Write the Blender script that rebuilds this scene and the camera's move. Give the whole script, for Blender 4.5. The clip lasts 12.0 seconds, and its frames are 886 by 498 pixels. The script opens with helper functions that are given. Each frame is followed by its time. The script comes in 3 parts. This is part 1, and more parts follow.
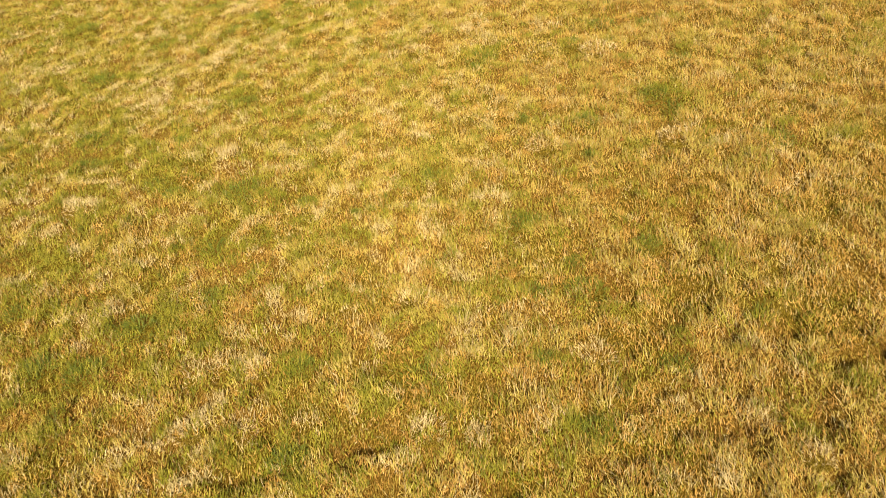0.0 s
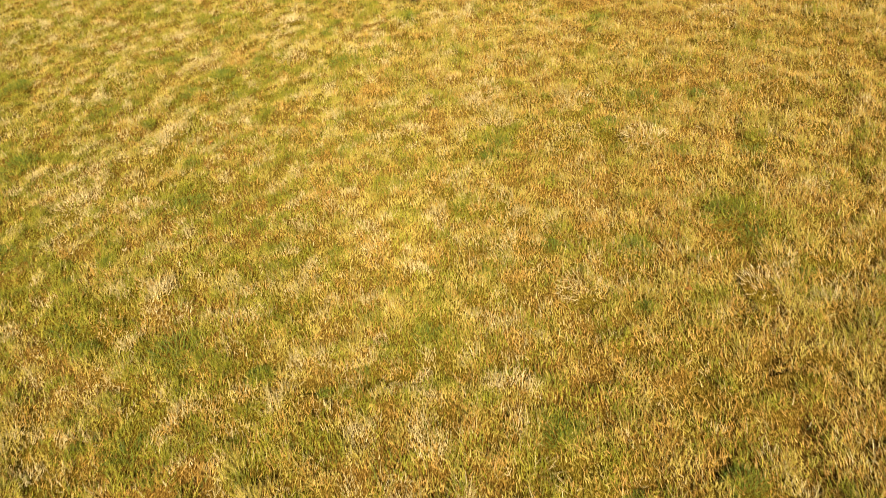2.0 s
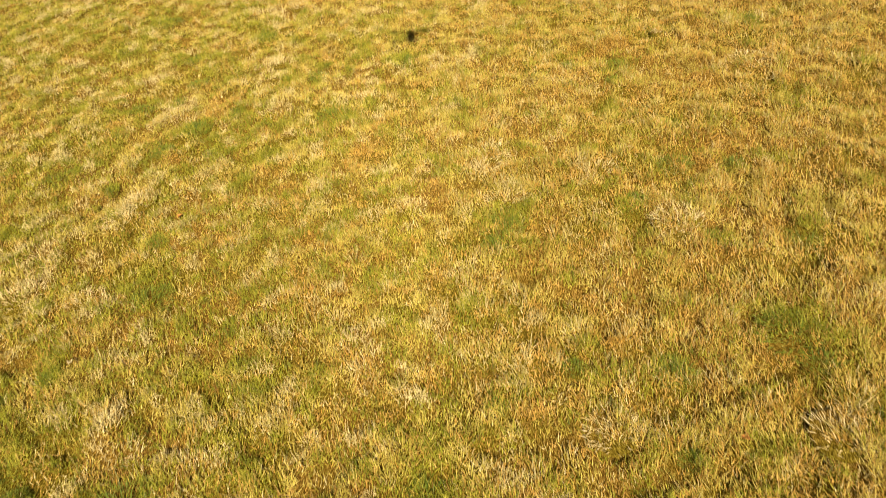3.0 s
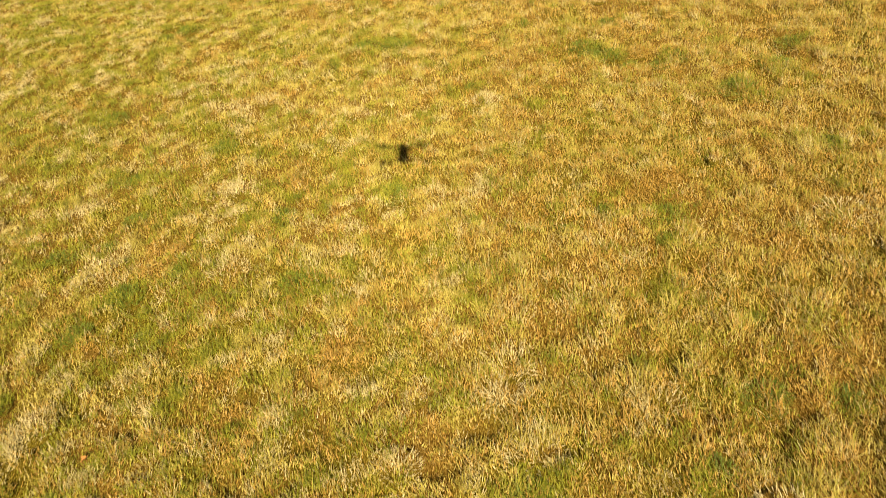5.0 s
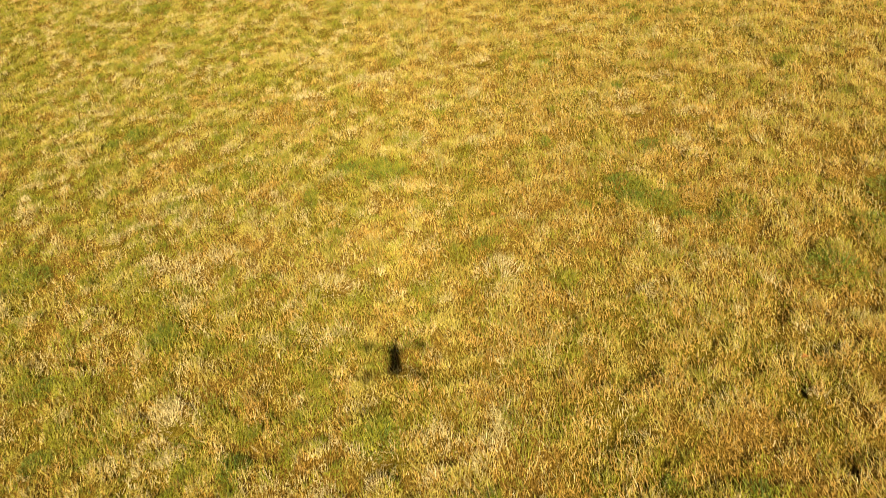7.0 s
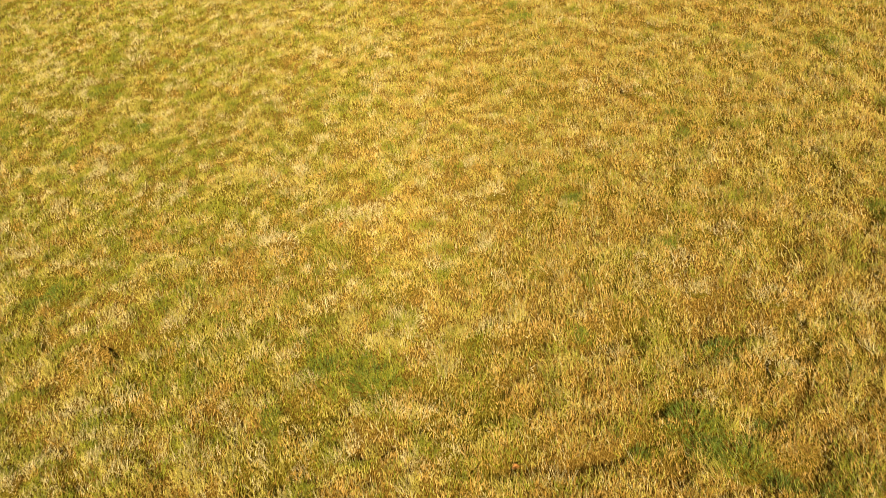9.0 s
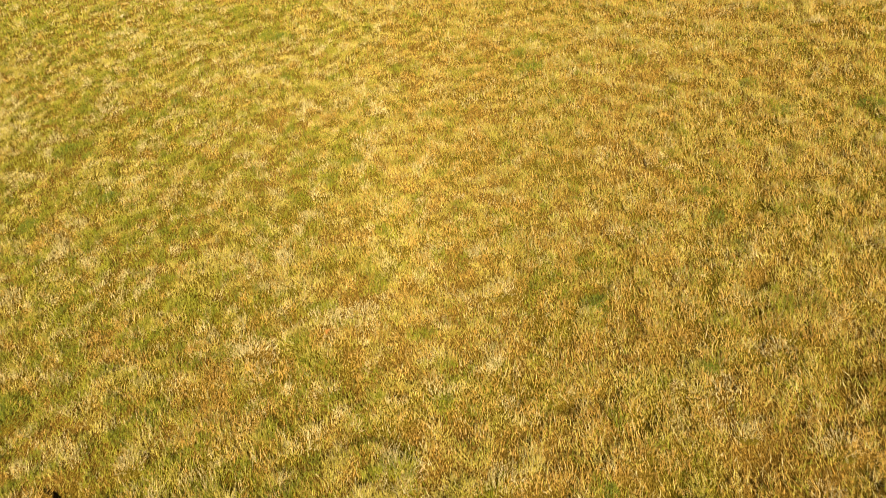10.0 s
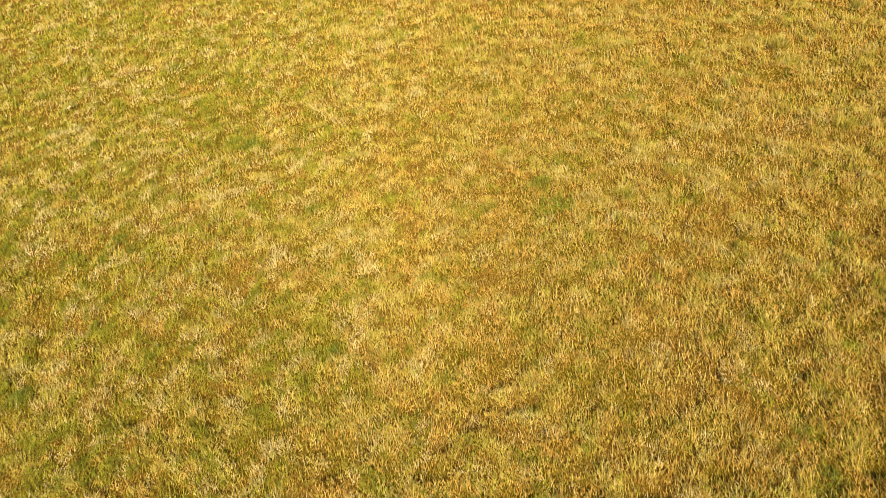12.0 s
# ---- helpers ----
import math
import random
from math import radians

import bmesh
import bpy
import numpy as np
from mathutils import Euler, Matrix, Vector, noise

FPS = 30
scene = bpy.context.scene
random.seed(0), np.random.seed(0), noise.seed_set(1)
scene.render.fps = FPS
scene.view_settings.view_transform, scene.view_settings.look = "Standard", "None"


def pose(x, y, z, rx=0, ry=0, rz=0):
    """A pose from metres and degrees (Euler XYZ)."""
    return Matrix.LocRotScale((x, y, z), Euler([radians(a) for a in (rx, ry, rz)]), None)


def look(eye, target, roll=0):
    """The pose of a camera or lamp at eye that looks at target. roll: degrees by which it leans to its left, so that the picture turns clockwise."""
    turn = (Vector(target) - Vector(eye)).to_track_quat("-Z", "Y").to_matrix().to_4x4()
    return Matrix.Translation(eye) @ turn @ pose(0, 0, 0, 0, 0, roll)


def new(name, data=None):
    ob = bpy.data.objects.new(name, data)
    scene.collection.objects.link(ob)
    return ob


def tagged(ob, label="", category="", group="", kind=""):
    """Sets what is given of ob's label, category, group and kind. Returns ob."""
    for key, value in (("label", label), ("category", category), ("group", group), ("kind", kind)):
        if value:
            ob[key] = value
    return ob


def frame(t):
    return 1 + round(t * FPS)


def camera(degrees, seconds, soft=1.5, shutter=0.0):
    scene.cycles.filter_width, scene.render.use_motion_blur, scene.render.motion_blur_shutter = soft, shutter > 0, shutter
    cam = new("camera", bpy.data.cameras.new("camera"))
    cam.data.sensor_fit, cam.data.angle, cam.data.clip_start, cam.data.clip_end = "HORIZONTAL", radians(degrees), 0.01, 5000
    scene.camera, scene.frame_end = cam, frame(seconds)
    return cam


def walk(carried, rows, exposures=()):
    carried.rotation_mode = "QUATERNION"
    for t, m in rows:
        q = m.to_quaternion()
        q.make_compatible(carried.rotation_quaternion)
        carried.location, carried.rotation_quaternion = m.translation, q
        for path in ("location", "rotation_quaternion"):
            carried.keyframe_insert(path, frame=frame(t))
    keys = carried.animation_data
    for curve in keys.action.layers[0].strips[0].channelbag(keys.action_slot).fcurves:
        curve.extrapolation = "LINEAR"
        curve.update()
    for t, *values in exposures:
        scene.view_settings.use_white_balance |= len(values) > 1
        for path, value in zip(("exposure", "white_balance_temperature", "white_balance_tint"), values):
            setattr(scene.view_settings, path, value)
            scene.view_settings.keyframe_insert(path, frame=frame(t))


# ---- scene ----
# A drone flies low and level over a sunlit hillside meadow of half-dry grass.
cam = camera(67.0, 12.0, soft=0.84, shutter=0.3)
PATH = [
    (0, (-0.217, 0.127, 1.984), (-0.072, 1.529, 0.565), 0.34),
    (0.5, (-0.190, 0.397, 1.945), (-0.046, 1.796, 0.523), 0.33),
    (1, (-0.164, 0.675, 1.909), (-0.019, 2.074, 0.487), 0.31),
    (1.5, (-0.137, 0.965, 1.874), (0.006, 2.363, 0.452), 0.26),
    (2, (-0.111, 1.264, 1.844), (0.031, 2.660, 0.420), 0.26),
    (2.5, (-0.084, 1.572, 1.823), (0.058, 2.970, 0.400), 0.24),
    (4.5, (0.037, 2.831, 1.816), (0.178, 4.226, 0.390), -0.05),
    (5, (0.066, 3.148, 1.831), (0.208, 4.543, 0.404), -0.02),
    (5.5, (0.095, 3.467, 1.846), (0.237, 4.861, 0.419), -0.07),
    (6, (0.123, 3.787, 1.862), (0.266, 5.179, 0.432), -0.09),
    (6.5, (0.151, 4.111, 1.877), (0.294, 5.501, 0.446), -0.13),
    (7, (0.179, 4.436, 1.892), (0.323, 5.825, 0.460), -0.18),
    (9, (0.298, 5.752, 1.938), (0.443, 7.128, 0.495), -0.05),
    (9.5, (0.328, 6.085, 1.948), (0.473, 7.461, 0.504), -0.05),
    (10, (0.357, 6.425, 1.955), (0.504, 7.802, 0.512), -0.04),
    (10.5, (0.383, 6.765, 1.960), (0.530, 8.144, 0.519), -0.13),
    (11, (0.410, 7.101, 1.966), (0.556, 8.480, 0.525), -0.22),
    (11.5, (0.440, 7.434, 1.975), (0.587, 8.815, 0.536), -0.27),
    (12, (0.471, 7.766, 1.984), (0.619, 9.149, 0.547), -0.31),
]
walk(cam, [(t, look(eye, target, roll)) for t, eye, target, roll in PATH],
     [(0.0, 0.94, 8500, 17), (3.0, 0.94, 8900, 10), (7.0, 0.93, 9300, 7), (12.0, 0.93, 9300, 5)])

# ---- light: clear sky, sun behind the camera ----
SUN_WAY = Vector((0.0076, 0.7092, -0.7050)).normalized()  # the way the sunlight travels
elevation = math.asin(-SUN_WAY.z)
azimuth = math.atan2(-SUN_WAY.x, -SUN_WAY.y)
world = bpy.data.worlds.new("sky")
scene.world = world
world.use_nodes = True
wn = world.node_tree
sky = wn.nodes.new("ShaderNodeTexSky")
sky.sky_type = "NISHITA"
sky.sun_disc = False
sky.air_density, sky.dust_density, sky.ozone_density = 0.3, 0.5, 0.2
sky.sun_elevation = elevation
sky.sun_rotation = azimuth
wn.links.new(sky.outputs[0], wn.nodes["Background"].inputs[0])
wn.nodes["Background"].inputs[1].default_value = 0.05
sun = new("sun", bpy.data.lights.new("sun", "SUN"))
sun.data.energy = 5.0
sun.data.angle = radians(0.53)
sun.data.color = (1.0, 0.95, 0.85)
sun.matrix_world = look((0, -10, 10), Vector((0, -10, 10)) + SUN_WAY)

# ---- the slope: u across, v along the flight, h off the turf ----
U = Vector((0.99411, 0.00694, 0.10816))
V = Vector((0.0, 0.99795, -0.06399))
N = U.cross(V)
FRAME = np.array([U, V, N])


def lay(u, v, h):
    """World places of points of the slope, as rows; far off the hill levels out."""
    p = np.stack([u, v, h], -1) @ FRAME
    p[:, 2] = 200 * np.tanh(p[:, 2] / 200)
    return p


rng = np.random.default_rng(7)
LATTICE = rng.random((64, 64))


def field(u, v, size, shift=0.0):
    """Smooth value noise between 0 and 1 with lumps of that size."""
    a, b = u / size + 17.3 + shift, v / size + 5.1 + 2.7 * shift
    i, j = np.floor(a).astype(int), np.floor(b).astype(int)
    fa, fb = a - i, b - j
    fa, fb = fa * fa * (3 - 2 * fa), fb * fb * (3 - 2 * fb)
    g = lambda di, dj: LATTICE[(i + di) % 64, (j + dj) % 64]
    return (g(0, 0) * (1 - fa) + g(1, 0) * fa) * (1 - fb) + (g(0, 1) * (1 - fa) + g(1, 1) * fa) * fb


# ---- where single tufts stand out: u, v and radius, from the start of the flight to its end ----
GREEN_A = (
    (0.42, 1.2, 0.07), (-0.63, 1.27, 0.07), (0.78, 1.44, 0.07), (0.3, 1.53, 0.05), (-0.16, 1.57, 0.1), (1.15, 1.62, 0.06),
    (-0.61, 1.65, 0.06), (-1.49, 1.8, 0.08), (-1.69, 1.85, 0.08), (0.55, 1.85, 0.08), (0.33, 1.88, 0.07), (-1.33, 1.99, 0.09),
    (0.86, 2.04, 0.06), (0.55, 2.05, 0.05), (-1.04, 2.13, 0.08), (-1.93, 2.24, 0.06), (0.39, 2.3, 0.07), (-1.08, 2.5, 0.1),
    (-0.4, 2.61, 0.03), (1.69, 2.64, 0.09), (-0.64, 2.71, 0.05), (0.81, 2.78, 0.04), (-0, 2.82, 0.07), (1.43, 2.84, 0.08),
    (-0.99, 2.9, 0.11), (-1.37, 2.98, 0.05), (1.35, 3.06, 0.07), (0.25, 3.06, 0.04), (0.88, 3.1, 0.07), (-1.48, 3.12, 0.09),
)
GREEN_B = (
    (0.54, 3.17, 0.04), (1.3, 3.18, 0.14), (-1.97, 3.36, 0.12), (-1.4, 3.47, 0.05), (1.58, 3.63, 0.07), (-1.98, 3.64, 0.11),
    (1.24, 3.71, 0.06), (-1.12, 3.85, 0.11), (0.38, 3.88, 0.06), (0.42, 3.99, 0.11), (1.01, 4.01, 0.07), (-0.34, 4.11, 0.03),
    (1.55, 4.21, 0.07), (-1.17, 4.25, 0.05), (1.28, 4.26, 0.08), (1.43, 4.37, 0.05), (-2.19, 4.49, 0.11), (1.4, 4.61, 0.04),
    (-1.52, 4.73, 0.04), (-1.85, 4.92, 0.09), (-1.04, 4.99, 0.04), (-1.31, 5.04, 0.07), (1.23, 5.06, 0.05), (-0.35, 5.16, 0.09),
    (0.82, 5.21, 0.03), (1.28, 5.22, 0.08), (-1.17, 5.24, 0.09), (1.04, 5.32, 0.04), (-0.94, 5.36, 0.05), (-2.59, 5.49, 0.15),
)
GREEN_C = (
    (2.2, 5.55, 0.07), (-1.57, 5.58, 0.08), (-0.46, 5.63, 0.06), (-1.34, 5.64, 0.04), (0.07, 5.66, 0.08), (-1.24, 5.79, 0.06),
    (2.01, 6.14, 0.1), (-1.33, 6.15, 0.07), (-0.85, 6.32, 0.08), (2.32, 6.34, 0.09), (1.72, 6.54, 0.06), (2.53, 6.58, 0.1),
    (1.84, 6.6, 0.07), (1.56, 6.62, 0.06), (0.61, 6.64, 0.05), (1.46, 6.73, 0.09), (1.35, 6.78, 0.06), (1.11, 6.82, 0.06),
    (1.57, 6.84, 0.05), (-1.65, 6.88, 0.09), (1.35, 6.89, 0.09), (1.58, 7.18, 0.07), (-0.25, 7.2, 0.04), (0.18, 7.27, 0.1),
    (-1, 7.29, 0.04), (1.05, 7.38, 0.04), (-0.03, 7.41, 0.1), (0.16, 7.42, 0.04), (1.57, 7.8, 0.04), (2.62, 7.83, 0.06),
)
GREEN_D = (
    (-0.71, 8.04, 0.05), (-1.56, 8.1, 0.07), (-1.39, 8.15, 0.09), (1.24, 8.22, 0.07), (2.01, 8.48, 0.04), (1.97, 8.7, 0.07),
    (1.98, 8.88, 0.04), (0.99, 9.16, 0.03), (-0.85, 9.22, 0.07), (3.18, 9.39, 0.08), (2.69, 9.46, 0.07), (-1.79, 9.54, 0.06),
    (0.18, 9.65, 0.06), (-1.34, 9.68, 0.06), (2.67, 9.86, 0.06), (-2.33, 9.89, 0.05), (-1.63, 10.24, 0.06), (-1.77, 10.29, 0.09),
    (1.4, 10.38, 0.11), (1.36, 10.62, 0.05), (-1.4, 10.66, 0.07), (-1.14, 10.78, 0.06), (-0.34, 10.87, 0.05), (1.65, 10.87, 0.03),
    (3.47, 11.03, 0.04), (1.76, 11.05, 0.04), (-1.55, 11.3, 0.07), (-0.45, 11.37, 0.04), (-0.41, 11.56, 0.09), (-0.51, 11.59, 0.11),
)
PALE_A = (
    (1.05, 1.0, 0.05), (0.03, 1.26, 0.05), (0.28, 1.29, 0.07), (-0.14, 1.3, 0.06), (-0.8, 1.42, 0.05), (-1, 1.46, 0.06),
    (0.5, 1.54, 0.08), (-0.77, 1.69, 0.06), (0.03, 1.71, 0.07), (-1.02, 1.73, 0.09), (0.11, 1.84, 0.06), (-0.14, 1.91, 0.06),
    (-1.56, 1.94, 0.04), (-1.15, 2.17, 0.06), (0.2, 2.52, 0.04), (-0.15, 2.57, 0.03), (-0.04, 2.61, 0.03), (0.4, 2.7, 0.03),
    (1.26, 2.78, 0.09), (-0.19, 2.8, 0.03), (1.34, 2.85, 0.05), (0.6, 2.92, 0.09), (-1.84, 2.94, 0.09), (-0.38, 3.04, 0.03),
    (-0.99, 3.07, 0.03), (-1.11, 3.24, 0.05), (-0.47, 3.26, 0.03), (1.7, 3.3, 0.06), (-0.23, 3.44, 0.06), (-2.12, 3.72, 0.07),
)
PALE_B = (
    (1.73, 3.73, 0.05), (1.05, 3.74, 0.03), (0.16, 3.74, 0.03), (-1.29, 3.8, 0.03), (1.14, 3.83, 0.1), (-1.39, 3.9, 0.08),
    (-1.72, 4, 0.13), (0.85, 4.01, 0.04), (0, 4.09, 0.03), (0.47, 4.18, 0.13), (0.03, 4.19, 0.07), (-1.02, 4.22, 0.04),
    (-1.71, 4.3, 0.15), (0.94, 4.3, 0.08), (1.09, 4.41, 0.03), (0.4, 4.42, 0.13), (0.1, 4.45, 0.04), (-1.41, 4.48, 0.08),
    (0.46, 4.55, 0.15), (-1.33, 4.59, 0.08), (-2.52, 4.77, 0.15), (0.02, 4.81, 0.03), (-0.42, 4.82, 0.07), (-0.59, 4.99, 0.04),
    (0.35, 5.01, 0.04), (1.98, 5.06, 0.11), (-0.16, 5.3, 0.05), (-0.7, 5.32, 0.11), (-1.3, 5.36, 0.08), (-1.4, 5.37, 0.04),
)
PALE_C = (
    (-1.34, 5.45, 0.09), (-0.12, 5.46, 0.06), (0.07, 5.47, 0.05), (1.64, 5.58, 0.03), (0.12, 5.61, 0.08), (-0.69, 5.72, 0.05),
    (-0.79, 5.79, 0.06), (-0.86, 5.87, 0.03), (-0.71, 5.89, 0.07), (1.3, 6.16, 0.07), (-0.22, 6.21, 0.04), (0.64, 6.42, 0.11),
    (-0.01, 6.47, 0.07), (-0.1, 6.48, 0.08), (1.36, 6.51, 0.06), (0.38, 6.67, 0.07), (-0.85, 6.75, 0.15), (1.89, 6.75, 0.04),
    (-0.64, 6.78, 0.07), (-2.01, 6.78, 0.04), (-1.01, 6.82, 0.1), (-0.1, 6.95, 0.05), (1.43, 6.98, 0.04), (1.77, 7.05, 0.06),
    (-1.28, 7.09, 0.06), (-0.85, 7.13, 0.08), (1.78, 7.26, 0.06), (-0.44, 7.3, 0.04), (2.21, 7.33, 0.06), (-0.98, 7.34, 0.04),
)
PALE_D = (
    (-0.11, 7.38, 0.04), (1.89, 7.4, 0.06), (2.41, 7.43, 0.06), (-1.89, 7.47, 0.07), (-0.19, 7.5, 0.04), (0.72, 7.5, 0.06),
    (1.61, 7.52, 0.05), (0.31, 7.56, 0.09), (1.51, 7.59, 0.05), (-1.15, 7.66, 0.07), (1.57, 7.7, 0.1), (1.43, 7.74, 0.03),
    (-0.75, 7.8, 0.06), (0.79, 7.81, 0.03), (1.89, 7.85, 0.06), (-0.88, 7.98, 0.05), (-0.27, 7.99, 0.05), (0.03, 8.01, 0.05),
    (-0.28, 8.14, 0.07), (-0.31, 8.26, 0.1), (2.56, 8.38, 0.07), (0.02, 8.39, 0.1), (0.19, 8.4, 0.08), (0.85, 8.41, 0.06),
    (-0.19, 8.5, 0.03), (1.49, 8.68, 0.06), (2.56, 8.71, 0.06), (0.57, 8.76, 0.06), (0.12, 8.89, 0.09), (1.05, 9.05, 0.04),
)
PALE_E = (
    (1.91, 9.1, 0.04), (3.1, 9.12, 0.06), (0.75, 9.16, 0.04), (0.54, 9.17, 0.04), (1.84, 9.17, 0.06), (-0.99, 9.2, 0.06),
    (3.17, 9.23, 0.06), (3.41, 9.27, 0.08), (0.81, 9.32, 0.03), (1.58, 9.35, 0.06), (1.98, 9.36, 0.04), (-0.86, 9.36, 0.05),
    (1.1, 9.38, 0.04), (0.02, 9.6, 0.06), (2.44, 9.67, 0.05), (0.32, 9.75, 0.07), (0.25, 9.84, 0.09), (-0.54, 9.89, 0.07),
    (2.28, 10, 0.06), (-1.99, 10.02, 0.07), (0.32, 10.14, 0.06), (1.83, 10.25, 0.08), (2.53, 10.34, 0.07), (1.11, 10.34, 0.06),
    (-0.19, 10.35, 0.1), (2.18, 10.36, 0.06), (3.37, 10.41, 0.05), (-2.35, 10.69, 0.08), (1.47, 10.69, 0.07), (-1.68, 10.76, 0.1),
)
PALE_F = (
    (-1.54, 10.76, 0.08), (2.91, 10.79, 0.07), (3.03, 10.8, 0.08), (0.48, 10.84, 0.06), (2.52, 10.89, 0.06), (-0.44, 11.06, 0.05),
    (-1.4, 11.46, 0.06), (-2.41, 11.5, 0.14), (-0.26, 11.65, 0.05), (0.33, 11.81, 0.06), (1.23, 11.93, 0.1), (-1.25, 11.95, 0.04),
    (0.76, 12.03, 0.07), (0.2, 12.31, 0.11), (0.49, 12.68, 0.06), (-1.63, 13.02, 0.11),
)
WITHERED_A = (
    (0.6, 1.27, 0.06), (0.21, 1.5, 0.06), (1.1, 1.97, 0.04), (-0.9, 2, 0.09), (1.17, 2.55, 0.05), (0.1, 2.55, 0.04),
    (-1.03, 2.99, 0.05), (1.92, 2.99, 0.07), (0.97, 3, 0.03), (0.36, 3.01, 0.05), (-0.31, 3.09, 0.05), (-0.18, 3.32, 0.04),
    (-1.37, 3.37, 0.06), (-1.56, 3.56, 0.04), (0.68, 3.65, 0.03), (-0.43, 3.76, 0.09), (1.39, 3.95, 0.03), (1.64, 4.11, 0.05),
    (-2.49, 4.12, 0.13), (1.27, 4.16, 0.05), (-0.93, 4.16, 0.04), (0.69, 4.17, 0.03), (-0.98, 4.42, 0.05), (0.69, 4.42, 0.03),
    (-0.22, 4.59, 0.04), (1.26, 4.64, 0.04), (-0.19, 4.7, 0.1), (1.01, 4.82, 0.03), (1.66, 4.86, 0.05), (-1.25, 4.96, 0.05),
)
WITHERED_B = (
    (0.45, 5.07, 0.04), (-1.41, 5.22, 0.03), (0.7, 5.36, 0.04), (-1.06, 5.37, 0.08), (-1.68, 5.38, 0.08), (1.24, 5.42, 0.07),
    (2.08, 5.44, 0.04), (0.84, 5.45, 0.05), (1.38, 5.48, 0.06), (-1.11, 5.49, 0.08), (-0.99, 5.53, 0.05), (0.17, 5.64, 0.04),
    (-1.1, 5.65, 0.05), (1.66, 5.71, 0.04), (1.14, 5.72, 0.04), (1.96, 5.78, 0.04), (0.9, 5.88, 0.05), (-0.42, 5.88, 0.05),
    (-0.05, 5.93, 0.04), (0.59, 5.98, 0.06), (0.5, 6.03, 0.06), (2.45, 6.04, 0.05), (0.75, 6.07, 0.09), (1.02, 6.08, 0.05),
    (2.32, 6.46, 0.05), (1.75, 6.47, 0.05), (1.87, 6.69, 0.05), (-2.04, 6.7, 0.07), (1.66, 6.73, 0.07), (0.48, 6.75, 0.03),
)
WITHERED_C = (
    (2.35, 6.75, 0.05), (0.07, 6.81, 0.08), (1.58, 6.97, 0.05), (-1.97, 7.08, 0.11), (1.55, 7.3, 0.04), (-0.82, 7.34, 0.05),
    (1.94, 7.34, 0.08), (-0.49, 7.38, 0.06), (0.92, 7.45, 0.05), (1.09, 7.59, 0.04), (-1.11, 7.64, 0.1), (1.59, 7.87, 0.04),
    (-0.45, 7.97, 0.13), (1.54, 8.01, 0.06), (-1.45, 8.02, 0.05), (-0.44, 8.17, 0.06), (0.01, 8.28, 0.05), (-0.99, 8.38, 0.05),
    (-1.05, 8.5, 0.11), (1.13, 8.67, 0.06), (2.11, 8.88, 0.06), (2.75, 8.99, 0.06), (2.66, 9, 0.05), (1.81, 9.15, 0.03),
    (0.06, 9.24, 0.03), (-1.65, 9.34, 0.07), (-0.47, 9.41, 0.04), (-1.64, 9.47, 0.08), (0.31, 9.58, 0.03), (-1.26, 9.79, 0.06),
)
WITHERED_D = (
    (-1.53, 9.84, 0.06), (-0.74, 9.97, 0.05), (-0.23, 10.09, 0.03), (0.19, 10.18, 0.06), (-0.01, 10.19, 0.08), (1.01, 10.27, 0.09),
    (1.09, 10.4, 0.09), (1.85, 10.5, 0.06), (-0.76, 10.97, 0.07), (2.75, 11.14, 0.09), (-1.62, 11.19, 0.07), (-1.04, 12.49, 0.08),
    (-1.03, 12.6, 0.09), (-1.64, 13.05, 0.09),
)
HOLLOW_A = (
    (1.08, 0.95, 0.05), (0.85, 1.13, 0.05), (1.12, 1.15, 0.07), (-0.76, 1.25, 0.07), (-0.36, 1.29, 0.07), (1.32, 1.32, 0.05),
    (0.72, 1.33, 0.04), (1.13, 1.62, 0.04), (0.47, 1.71, 0.04), (1.29, 1.77, 0.06), (0.93, 1.77, 0.05), (0.6, 1.82, 0.04),
    (0.88, 1.99, 0.04), (0.83, 2.1, 0.03), (0.57, 2.11, 0.03), (1.11, 2.25, 0.04), (0.82, 2.42, 0.03), (1.15, 2.46, 0.05),
    (1.29, 2.53, 0.03), (0.68, 2.61, 0.04), (-0.22, 2.62, 0.04), (1.07, 2.67, 0.04), (-0.44, 2.68, 0.04), (-0.63, 2.77, 0.03),
    (2.29, 2.82, 0.07), (0.56, 2.85, 0.03), (1.43, 2.86, 0.05), (-1.03, 2.95, 0.05), (1.22, 3.06, 0.03), (-0.86, 3.09, 0.03),
)
HOLLOW_B = (
    (-1.29, 3.14, 0.04), (-1.58, 3.6, 0.03), (0.46, 3.65, 0.03), (1.32, 3.82, 0.06), (0.95, 3.87, 0.03), (0.5, 3.95, 0.03),
    (1.66, 4, 0.04), (2, 4.04, 0.07), (1.4, 4.17, 0.03), (0.54, 4.17, 0.03), (0.14, 4.17, 0.03), (0.05, 4.28, 0.03),
    (0.29, 4.3, 0.03), (-0.31, 4.32, 0.05), (1.46, 4.38, 0.04), (0.75, 4.45, 0.03), (-0.6, 4.5, 0.04), (1.02, 4.52, 0.04),
    (-1.03, 4.55, 0.03), (0.95, 4.65, 0.03), (1.03, 4.82, 0.03), (1.65, 4.86, 0.03), (1.25, 4.91, 0.04), (1.11, 5, 0.03),
    (1.52, 5.13, 0.05), (1.19, 5.17, 0.04), (1.02, 5.3, 0.03), (1.62, 5.31, 0.05), (0.69, 5.32, 0.03), (1.77, 5.37, 0.03),
)
